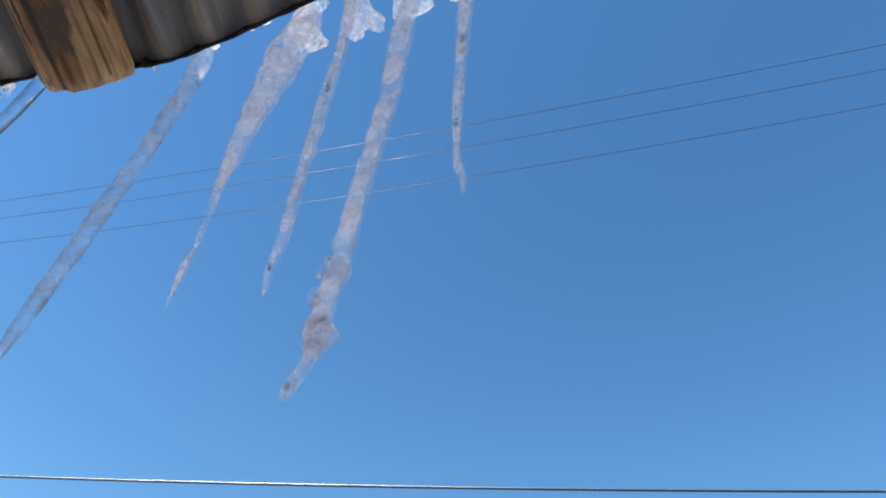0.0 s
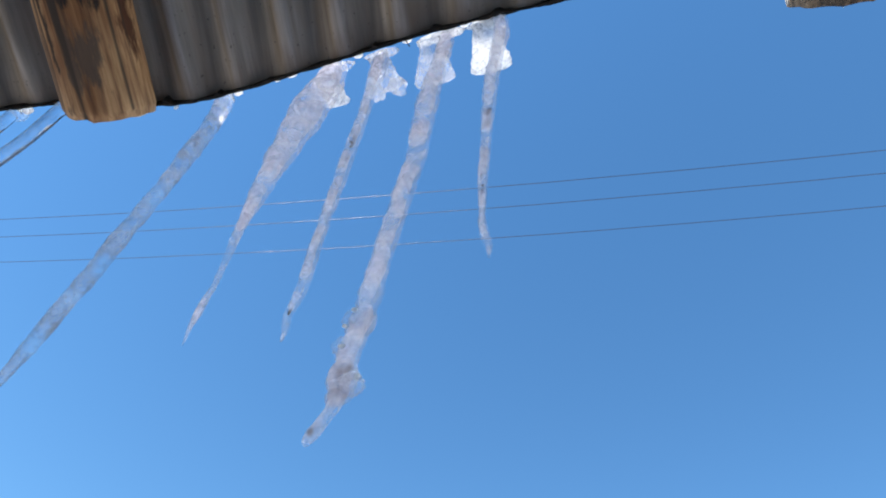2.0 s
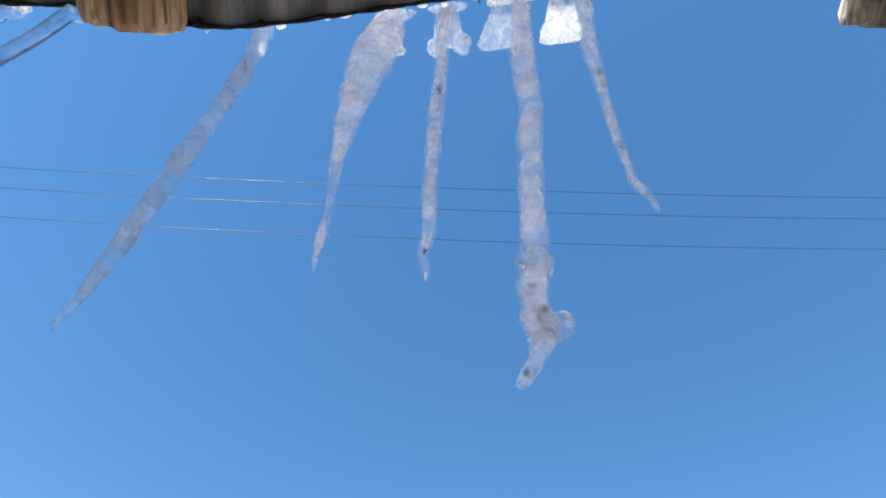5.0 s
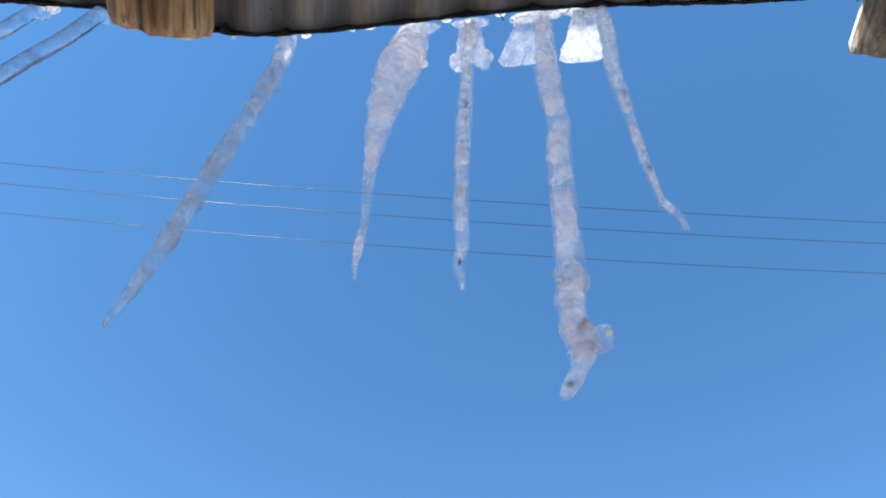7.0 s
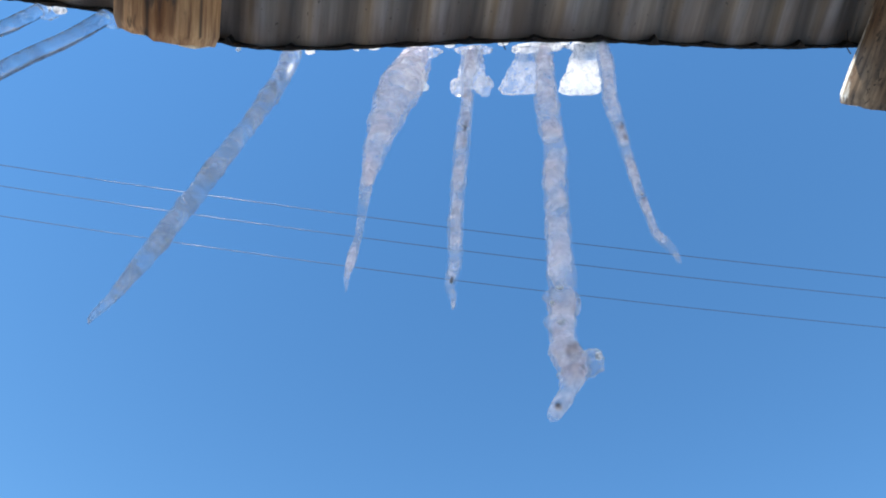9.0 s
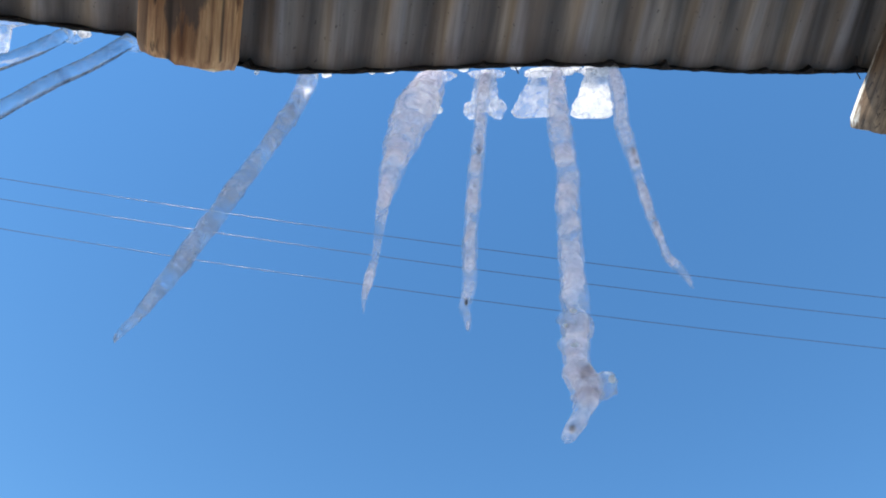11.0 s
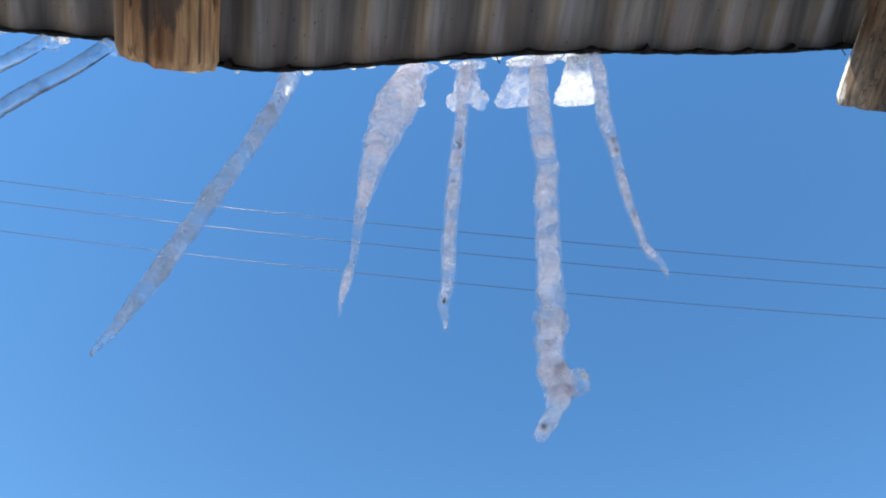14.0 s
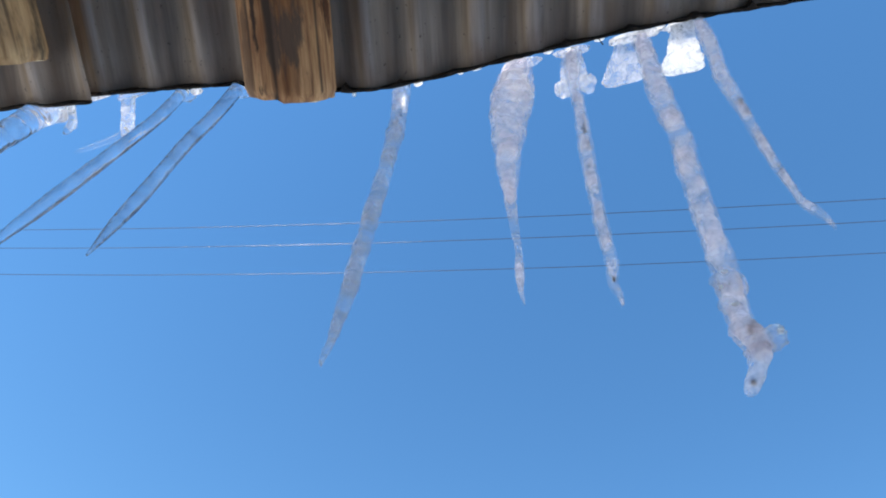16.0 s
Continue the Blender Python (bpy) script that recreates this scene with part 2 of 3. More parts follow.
CORE_GREY = make_ice("grey_core", 0.10, 0.60, 0.40, (0.84, 0.78, 0.83), 0.6, 0.3, 0.68, 0.80, body_low=0.05, body_high=0.42)
ICE_WHITE = make_ice("white_ice", 0.05, 0.70, 0.18, (0.96, 0.96, 0.98), 0.5, 0.55, 0.85, 0.92, 0.80)
GLAZE = make_ice("glazed_ice", 0.46, 0.94, 0.14, (0.98, 0.96, 0.99), 0.2, body_low=0.50, body_high=0.95)
ICE_CLEAR = make_ice("clear_ice", 0.92, 0.995, 0.05, (0.80, 0.80, 0.84), 0.4, 0.14, body_low=0.70, body_high=1.0)
# pure white, for the small lumps that stand in for sun glints
GLINT = make_ice("painted_glint", 0.0, 0.25, 0.10, (1.0, 1.0, 1.0), 0.0, 0.3, 0.85, 1.0)
SNOW = make_plain("trodden_snow", [(0.30, (0.22, 0.20, 0.175)), (0.44, (0.56, 0.54, 0.52)), (0.70, (0.76, 0.75, 0.74))], 0.9, 0.7)
BOARDS = make_plain("dark_weathered_boards", [(0.3, (0.07, 0.05, 0.035)), (0.7, (0.15, 0.11, 0.08))], 9, 0.9, 0.0, (1, 1, 0.1))
ALU = make_plain("bare_aluminium_wire", [(0.3, (0.060, 0.066, 0.095)), (0.7, (0.085, 0.092, 0.125))], 40, 0.29, 1.0)
SHEATH = make_plain("black_cable_sheath", [(0.3, (0.006, 0.007, 0.012)), (0.7, (0.012, 0.014, 0.022))], 30, 0.8)
BRIGHT = make_plain("bright_aluminium_wire", [(0.3, (0.50, 0.51, 0.54)), (0.7, (0.66, 0.67, 0.70))], 40, 0.32, 1.0)
GRIT = make_plain("frozen_grit", [(0.3, (0.17, 0.155, 0.165)), (0.7, (0.32, 0.30, 0.31))], 300, 0.9)
TWIG = make_plain("dry_stalk", [(0.3, (0.03, 0.022, 0.016)), (0.7, (0.07, 0.05, 0.035))], 60, 0.9)


# ---- builders ----
def part(name, bm, material, parent=None, label="", smooth=True):
    me = bpy.data.meshes.new(name)
    bm.normal_update()
    for f in bm.faces:
        f.smooth = smooth
    bm.to_mesh(me)
    bm.free()
    for x in (material if isinstance(material, (list, tuple)) else [material]):
        me.materials.append(x)
    ob = new(name, me)
    if parent:
        ob.parent = parent
    if label:
        ob["label"] = label
    return ob


def empty(name, place, label, category, group="", kind=""):
    ob = new(name)
    ob.location = place
    ob.empty_display_size = 0.05
    return tagged(ob, label, category, group, kind)


def spline(rows, s):
    """Catmull-Rom through rows of equal length, s from 0 to len - 1."""
    i = min(int(s), len(rows) - 2)
    f = s - i
    p = [np.array(rows[min(max(k, 0), len(rows) - 1)]) for k in (i - 1, i, i + 1, i + 2)]
    return 0.5 * (2 * p[1] + (p[2] - p[0]) * f + (2 * p[0] - 5 * p[1] + 4 * p[2] - p[3]) * f * f + (3 * p[1] - p[0] - 3 * p[2] + p[3]) * f ** 3)


def loft(rings, cap=True):
    """A skin over rings of equal count."""
    bm = bmesh.new()
    vs = [[bm.verts.new(p) for p in r] for r in rings]
    n = len(vs[0])
    for a, b in zip(vs, vs[1:]):
        for k in range(n):
            bm.faces.new((a[k], a[(k + 1) % n], b[(k + 1) % n], b[k]))
    if cap:
        bm.faces.new(vs[0][::-1])
        bm.faces.new(vs[-1])
    bmesh.ops.recalc_face_normals(bm, faces=bm.faces)
    return bm


def stem_mesh(rows, seed, ripple=0.02, rough=0.16, sides=18, step=0.0035, flat=1.0, beads=(0.0, 0.0), base_z=0.0):
    """An icicle's shaft: rows of x, y, z, radius from its root downwards."""
    length = sum((Vector(a[:3]) - Vector(b[:3])).length for a, b in zip(rows, rows[1:]))
    n = max(12, int(length / step))
    rings = []
    for i in range(n + 1):
        x, y, z, r = spline(rows, i / n * (len(rows) - 1))
        r = max(r, 0.0005)
        d = i / n * length
        swell = 1 + ripple * math.sin(d * 480 + 9.0 * noise.noise((d * 22, seed, 3.1))) + rough * 0.7 * noise.noise((d * 70, seed * 3.7, 0.5))
        swell += beads[1] * min(1.0, max(0.0, (beads[0] - z - base_z) / 0.01)) * (1.6 * abs(math.cos(math.pi * (z + base_z - 1.838) / 0.027)) ** 0.6 - 1.0)
        ring = []
        for k in range(sides):
            a = 2 * math.pi * k / sides
            c = Vector((math.cos(a), math.sin(a) * flat, 0))
            w = swell + rough * noise.noise((c.x * 1.3 + seed, c.y * 1.3, z * 60)) + rough * 0.5 * noise.noise((c.x * 3 + seed, c.y * 3, z * 170))
            ring.append((x + c.x * r * w, y + c.y * r * w, z + 0.15 * r * noise.noise((a, d * 90, seed))))
        rings.append(ring)
    return loft(rings)


def lump_mesh(centre, size, seed, rough=0.16, square=2.0, detail=3):
    """A knob or tongue of ice: a rounded block of half-sizes size."""
    bm = bmesh.new()
    bmesh.ops.create_icosphere(bm, subdivisions=detail + 1, radius=1.0)
    e = 2.0 / square
    for v in bm.verts:
        p = v.co.normalized()
        q = Vector([math.copysign(abs(c) ** e, c) for c in p])
        q *= 1 + rough * noise.noise(p * 1.6 + Vector((seed, 0, 0))) + rough * 0.5 * noise.noise(p * 4.5 + Vector((0, seed, 0)))
        v.co = Vector(centre) + Vector((q.x * size[0], q.y * size[1], q.z * size[2]))
    return bm


def tongue_mesh(root, out, shift, neck, brim, thick, seed):
    """A slab of ice that sticks out level from root: neck and brim are its half-widths at the eave and at its outer end."""
    rings, n, sides = [], 22, 28
    for i in range(n + 1):
        f = i / n
        w = neck + (brim - neck) * (f * f * (3 - 2 * f)) + 0.002 * noise.noise((f * 6, seed, 0))
        close = 1.0 if f < 0.86 else math.sqrt(max(0.0, 1 - ((f - 0.86) / 0.14) ** 2))
        w *= 0.55 + 0.45 * close
        t = thick * (0.75 + 0.35 * f) * max(close, 0.05)
        ring = []
        for k in range(sides):
            a = 2 * math.pi * k / sides
            c, d = math.cos(a), math.sin(a)
            c, d = math.copysign(abs(c) ** 0.5, c), math.copysign(abs(d) ** 0.6, d)
            g = 1 + 0.12 * noise.noise((c * 2 + seed, d * 2, f * 5)) + 0.10 * noise.noise((c * 5, d * 5 + seed, f * 14))
            edge = 0.06 * out * noise.noise((c * 2.2, seed, 5)) * f
            ring.append((root[0] + shift * f + c * w * g, root[1] + out * f + edge, root[2] - 0.004 * f + d * t * g))
        rings.append(ring)
    return loft(rings)


def hook_mesh(rows, turn, seed):
    """A flattened tail of ice: rows of x, y, z and its two half-widths, the wider one at turn from the x axis."""
    rings, n, sides = [], 6 * (len(rows) - 1), 20
    for i in range(n + 1):
        x, y, z, wide, thin = spline(rows, i / n * (len(rows) - 1))
        ring = []
        for k in range(sides):
            a = 2 * math.pi * k / sides
            g = 1 + 0.16 * noise.noise((math.cos(a) * 1.5 + seed, math.sin(a) * 1.5, z * 160))
            p, q = max(wide, 0.0006) * g * math.cos(a), max(thin, 0.0005) * g * math.sin(a)
            ring.append((x + p * math.cos(turn) - q * math.sin(turn), y + p * math.sin(turn) + q * math.cos(turn), z))
        rings.append(ring)
    return loft(rings)


def tube_mesh(points, radius, sides=8):
    rings = []
    for i, p in enumerate(points):
        a, b = Vector(points[max(i - 1, 0)]), Vector(points[min(i + 1, len(points) - 1)])
        t = (b - a).normalized()
        u = t.cross(Vector((0, 0, 1))).normalized() if abs(t.z) < 0.9 else t.cross(Vector((1, 0, 0))).normalized()
        w = t.cross(u)
        rings.append([Vector(p) + radius * (math.cos(g) * u + math.sin(g) * w) for g in (2 * math.pi * k / sides for k in range(sides))])
    return loft(rings)


# ---- the ground and the house ----
bm = bmesh.new()
SPAN, CUTS = 1500.0, 60
grid = [[bm.verts.new((math.copysign((abs(2 * i / CUTS - 1)) ** 3, 2 * i / CUTS - 1) * SPAN, math.copysign((abs(2 * j / CUTS - 1)) ** 3, 2 * j / CUTS - 1) * SPAN, 0)) for j in range(CUTS + 1)] for i in range(CUTS + 1)]
for i in range(CUTS):
    for j in range(CUTS):
        bm.faces.new((grid[i][j], grid[i + 1][j], grid[i + 1][j + 1], grid[i][j + 1]))
for v in bm.verts:
    v.co.z = 0.04 * noise.noise(v.co * 0.8) - 0.04
tagged(part("ground", bm, SNOW), "trodden old snow on level ground", "ground", kind="structure")

# ---- the corrugated roof ----
EAVE = [(-3.2, -0.216, 2.2533), (-1.9, -0.016, 2.2833), (-1.08, 0.118, 2.3113), (-0.86, 0.1578, 2.3253), (-0.75, 0.1798, 2.3273), (-0.628, 0.227, 2.3313), (-0.5, 0.236, 2.3463), (-0.3, 0.238, 2.3613), (-0.166, 0.2457, 2.3713), (-0.08, 0.258, 2.3873), (0.063, 0.2806, 2.4263), (0.25, 0.3005, 2.4853), (1.2, 0.404, 2.6133), (4.8, 0.800, 2.9733)]
UP = Vector((0.19, -0.955, 0.25)).normalized()       # from the eave up the slope
RAFTER = Vector((0.19, -0.955, 0.20)).normalized()   # the logs lie a little flatter than the sheets
PITCH, WAVE = 0.0762, 0.0115
CRESTS = [-0.638, -0.563, -0.488, -0.408, -0.327, -0.241, -0.158, -0.086, -0.012, 0.058, 0.122]      # uneven, as the sheets were bent and nailed


def phase(x):
    """How many waves past the first crest."""
    if x < CRESTS[0]:
        return (x - CRESTS[0]) / PITCH
    if x > CRESTS[-1]:
        return len(CRESTS) - 1 + (x - CRESTS[-1]) / PITCH
    return float(np.interp(x, CRESTS, range(len(CRESTS))))


def wave(x, u):
    """Height of the corrugation, beaten flatter towards the cut end."""
    f = min(1.0, max(0.0, u / 0.10))
    return WAVE * (0.42 + 0.58 * f * f * (3 - 2 * f)) * math.cos(2 * math.pi * phase(x))


def eave(x):
    for (x0, y0, z0), (x1, y1, z1) in zip(EAVE, EAVE[1:]):
        if x <= x1 or x1 == EAVE[-1][0]:
            f = (x - x0) / (x1 - x0)
            return Vector((x, y0 + (y1 - y0) * f, z0 + (z1 - z0) * f))


def soft_eave(x):
    return sum((eave(x + d) for d in (-0.05, -0.025, 0, 0.025, 0.05)), Vector()) / 5


def sheet_point(x, u, lift=0.0):
    ragged = 0.0028 * noise.noise((x * 33, 1.7, 0)) + 0.002 * noise.noise((x * 110, 4.2, 0))
    p = soft_eave(x) + UP * (u + (ragged if u < 0.02 else 0))
    dent = 0.0022 * noise.noise((x * 9, u * 6, 2.0))
    return p + Vector((0, 0, wave(x, u) + dent + lift))


roof = empty("roof", (0, 0.2, 2.4), "weathered corrugated zinc roof on log rafters", "roof", kind="structure")
US = [0, 0.004, 0.012, 0.025, 0.045, 0.07, 0.095, 0.12, 0.16, 0.2, 0.3, 0.42, 0.56, 0.72, 0.9, 1.1, 1.35, 1.7, 2.2, 2.8]


def roof_sheet(x0, x1, lift):
    n = int((x1 - x0) / PITCH * 12)
    bm = bmesh.new()
    uv = bm.loops.layers.uv.new("along")
    spot = {}
    rows = []
    for side in (0.0, 0.0011):
        rows.append([])
        for i in range(n + 1):
            x = x0 + (x1 - x0) * i / n
            rows[-1].append([bm.verts.new(sheet_point(x, u, lift + side) - roof.location) for u in US])
            for v, u in zip(rows[-1][-1], US):
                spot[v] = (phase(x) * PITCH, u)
    lo, hi = rows
    for i in range(n):
        for j in range(len(US) - 1):
            bm.faces.new((lo[i][j], lo[i][j + 1], lo[i + 1][j + 1], lo[i + 1][j]))
            bm.faces.new((hi[i][j], hi[i + 1][j], hi[i + 1][j + 1], hi[i][j + 1]))
        bm.faces.new((lo[i][0], lo[i + 1][0], hi[i + 1][0], hi[i][0]))
    for i in (0, n):
        for j in range(len(US) - 1):
            bm.faces.new((lo[i][j], hi[i][j], hi[i][j + 1], lo[i][j + 1]))
    for f in bm.faces:
        for lp in f.loops:
            lp[uv].uv = spot[lp.vert]
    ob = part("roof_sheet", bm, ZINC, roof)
    # dirt and old ice that fill the waves along the sheet's end, level with the troughs
    rings = []
    for i in range(n + 1):
        x = x0 + (x1 - x0) * i / n
        p = soft_eave(x) - roof.location
        top = wave(x, 0) + lift
        low = -0.42 * WAVE - 0.0040 + lift + 0.0016 * noise.noise((x * 40, 8.8, 0)) + 0.0008 * noise.noise((x * 150, 2.8, 0))
        front = -0.0010 + 0.0012 * noise.noise((x * 50, 3.3, 0)) + 0.0010 * noise.noise((x * 170, 3.3, 0))
        crest = max(0.0, math.cos(2 * math.pi * (phase(x) + 0.03))) ** 26
        back = 0.0022 + 0.0010 * noise.noise((x * 70, 9.3, 0)) + crest * max(0.0, 0.0055 + 0.005 * math.tanh((x + 0.25) * 8) + 0.008 * noise.noise((x * 7, 4.4, 0)))
        rings.append([p + UP * front + Vector((0, 0, low)), p + UP * back + Vector((0, 0, low + 0.0005)), p + UP * back + Vector((0, 0, top)), p + UP * front + Vector((0, 0, top + 0.001))])
    part("edge_crust", loft(rings), EDGE, ob, "dark crust of dirt along the sheet's end", smooth=False)


# the wall under the sheets, parallel to the eave, its top cut to the slope
rings = []
for x in (-3.05, -2.0, -1.0, 0.0, 1.0, 2.0, 3.25):
    ring = []
    for back in (1.22, 1.46):
        p = soft_eave(x) + UP * back
        ring += [Vector((p.x, p.y, -0.06)), Vector((p.x, p.y, p.z - 0.016))] if back < 1.3 else [Vector((p.x, p.y, p.z - 0.016)), Vector((p.x, p.y, -0.06))]
    rings.append(ring)
tagged(part("wall_house", loft(rings), BOARDS, smooth=False), "plain dark wooden house wall under the eaves", "wall", kind="structure")

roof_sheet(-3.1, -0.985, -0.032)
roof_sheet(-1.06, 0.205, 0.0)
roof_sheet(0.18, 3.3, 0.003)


# ---- log rafters under the sheets ----
def log_rafter(end, radius, seed, bark, label, step=0.0, tilt=0.0, length=1.5, axis=RAFTER):
    """A round log; end is the middle of its outer cut."""
    root = empty("log_rafter", end, label, "rafter", group="log rafters of the eaves")
    m = Matrix.Translation((0, 0, 0)) @ Vector((0, -1, 0)).rotation_difference(axis.normalized()).to_matrix().to_4x4()
    sides, rings = 40, []
    stations = [0, 0.002, 0.006, 0.012, 0.025] + [0.05 + 0.05 * i for i in range(int(length / 0.05))]
    for d in stations:
        ring = []
        for k in range(sides):
            a = 2 * math.pi * k / sides
            c, s = math.cos(a), math.sin(a)
            r = radius * (1 + 0.035 * noise.noise((c + seed, s, d * 3)) + 0.018 * noise.noise((c * 5 + seed, s * 5, d * 8)))
            r -= 0.004 * max(0, 1 - d / 0.012)
            lip = (step if c > 0.05 else 0.0) + tilt * c + 0.0025 * noise.noise((c * 4, s * 4, seed))
            p = Vector((c * r, -d + lip * max(0, 1 - d / 0.3), s * r))
            w = m @ p + Vector(end)
            far = (soft_eave(w.x).y - w.y) / -UP.y
            top = (soft_eave(w.x - UP.x * far) + UP * far).z - WAVE * 0.6 - 0.004      # hewn flat where the sheets lie on it
            if far > -0.02 and w.z > top:
                w.z = top
                p = m.inverted() @ (w - Vector(end))
            ring.append(p)
        rings.append(ring)
    bm = loft(rings, cap=False)
    inner = part("trunk", bm, bark, root)
    inner.matrix_local = m
    bm = bmesh.new()
    hub = bm.verts.new((0, sum(p.y for p in rings[0]) / sides + 0.001, 0))
    vs = [bm.verts.new(p) for p in rings[0]]
    mids = [bm.verts.new((p.x * 0.55, p.y * 0.6 + hub.co.y * 0.4 + 0.0015 * noise.noise(p * 90), p.z * 0.55)) for p in rings[0]]
    for k in range(sides):
        j = (k + 1) % sides
        bm.faces.new((vs[k], vs[j], mids[j], mids[k]))
        bm.faces.new((mids[k], mids[j], hub))
    bmesh.ops.recalc_face_normals(bm, faces=bm.faces)
    face = part("cut_face", bm, CUT, root, "pale sawn end grain")
    face.matrix_local = m
    return root


log_rafter((-0.7054, 0.1982, 2.3006), 0.0612, 1.3, LOG_WARM, "peeled pine log rafter with dark bark patches under the sheets", step=0.005, axis=Vector((0.214, -0.955, 0.230)))
log_rafter((0.256, 0.378, 2.438), 0.061, 5.1, LOG_PALE, "weathered pine log rafter end jutting past the eave", tilt=-0.003)
log_rafter((-1.056, 0.050, 2.25), 0.060, 9.4, LOG_FRESH, "short pale pine log rafter sawn off behind the eave")


# ---- icicles on the eave ----
def core_rows(rows, share, gaps=()):
    """The bubbly heart of a shaft, in lengths: thinner, set towards the house, and missing where the ice is clear (gaps: heights from, to)."""
    runs = [[]]
    count = 4 * (len(rows) - 1)
    for i in range(count):
        x, y, z, r = spline(rows, i / 4)
        if any(lo < z < hi for lo, hi in gaps):
            if runs[-1]:
                runs.append([])
            continue
        runs[-1].append((x, y - 0.8 * (1 - share) * r, z, r * share))
    for run in runs:                             # both ends of a length are rounded off
        for k, f in ((0, 0.35), (1, 0.75), (-1, 0.5)):
            if len(run) > 4:
                run[k] = (*run[k][:3], run[k][3] * f)
    return [run for run in runs if len(run) > 4]


def icicle(label, rows, seed, material=ICE, lumps=(), ripple=0.02, rough=0.16, flat=1.0, beads=(0.0, 0.0), core=None, share=0.72, gaps=(), grit=()):
    """rows: x, y, z, radius from root to tip; lumps: name, centre, half-sizes (of a tongue: length, drift, neck, brim, thickness), squareness, material;
    core: the material of the cloudy heart; grit: heights from, to and the count of the dark specks frozen in."""
    base = Vector(rows[0][:3])
    root = empty("icicle", base, label, "icicle", group="icicles along the eave")
    local = [(r[0] - base.x, r[1] - base.y, r[2] - base.z, r[3]) for r in rows]
    step = 0.0018 if beads[1] else 0.0035
    stem = part("stem", stem_mesh(local, seed, ripple, rough, flat=flat, step=step, beads=beads, base_z=base.z), material, root)
    if core:
        for inner in core_rows(local, share, [(lo - base.z, hi - base.z) for lo, hi in gaps]):
            part("core", stem_mesh(inner, seed + 0.37, ripple, rough * 1.5, sides=14, flat=flat, step=step, beads=beads, base_z=base.z), core, stem, "cloudy heart full of air bubbles")
    rng = random.Random(int(seed * 100))
    for lo, hi, count in grit:
        for _ in range(count):
            z = rng.uniform(lo, hi)
            f = next(i + (rows[i][2] - z) / (rows[i][2] - rows[i + 1][2]) for i in range(len(rows) - 1) if rows[i][2] >= z >= rows[i + 1][2])
            x, y, zz, r = spline(local, f)
            turn = rng.uniform(-1.9, -0.5)
            spot = (x + 0.45 * r * math.cos(turn), y + 0.45 * r * flat * math.sin(turn), zz)
            k = rng.uniform(0.6, 1.4)
            part("dirt_speck", lump_mesh(spot, (0.0013 * k, 0.0009, 0.0036 * k * rng.uniform(0.5, 1.5)), rng.uniform(0, 50), rough=0.5, detail=1), GRIT, stem)
    for i, (name, c, size, square, stuff) in enumerate(lumps):
        if name == "ice_tongue":
            bm = tongue_mesh(Vector(c) - base, *size, seed * 3 + i)
        elif name == "ice_hook":
            bm = hook_mesh([(x - base.x, y - base.y, z - base.z, a, b) for x, y, z, a, b in size], radians(-43), seed)
        else:
            bm = lump_mesh(Vector(c) - base, size, seed * 7 + i, rough=0.3, square=square)
        part(name, bm, stuff, root)
    return root


icicle("long slender icicle of greyish rippled ice", [(-0.568, 0.2450, 2.3560, 0.013), (-0.559, 0.249, 2.268, 0.0113), (-0.551, 0.248, 2.18, 0.0105), (-0.545, 0.247, 2.097, 0.0090), (-0.540, 0.245, 1.998, 0.0086), (-0.536, 0.244, 1.944, 0.0081), (-0.533, 0.242, 1.892, 0.0076), (-0.530, 0.241, 1.853, 0.0069), (-0.529, 0.240, 1.818, 0.0050), (-0.528, 0.239, 1.794, 0.0036), (-0.529, 0.238, 1.773, 0.0022), (-0.528, 0.238, 1.766, 0.0008)], 1.0, ripple=0.015, core=CORE_GREY, share=0.78, grit=((2.20, 2.33, 5),),
       lumps=[("ice_root", (-0.567, 0.2420, 2.3550), (0.012, 0.008, 0.006), 2.2, ICE_CLEAR)])
icicle("broad cloudy icicle that narrows to a thin crooked tip", [(-0.399, 0.2530, 2.3650, 0.0190), (-0.403, 0.259, 2.338, 0.0240), (-0.406, 0.259, 2.304, 0.0262), (-0.408, 0.260, 2.241, 0.0280), (-0.409, 0.261, 2.193, 0.0225), (-0.409, 0.261, 2.142, 0.0193), (-0.409, 0.262, 2.104, 0.0144), (-0.409, 0.262, 2.075, 0.0131), (-0.406, 0.262, 2.041, 0.0098), (-0.405, 0.262, 2.010, 0.0065), (-0.403, 0.263, 1.982, 0.0055), (-0.400, 0.264, 1.950, 0.0042), (-0.396, 0.265, 1.911, 0.0031), (-0.395, 0.264, 1.889, 0.0036), (-0.394, 0.264, 1.869, 0.0040), (-0.393, 0.264, 1.850, 0.0022), (-0.390, 0.264, 1.833, 0.0006)], 2.0, MILKY, ripple=0.03, rough=0.13,
       lumps=[("ice_tongue", (-0.406, 0.25, 2.338), (0.044, 0.006, 0.015, 0.015, 0.008), 2.6, ICE_WHITE), ("ice_web", (-0.394, 0.2500, 2.3600), (0.026, 0.007, 0.004), 2.2, GLAZE)], flat=0.68, core=CORE, share=0.80, gaps=((1.893, 1.985),))
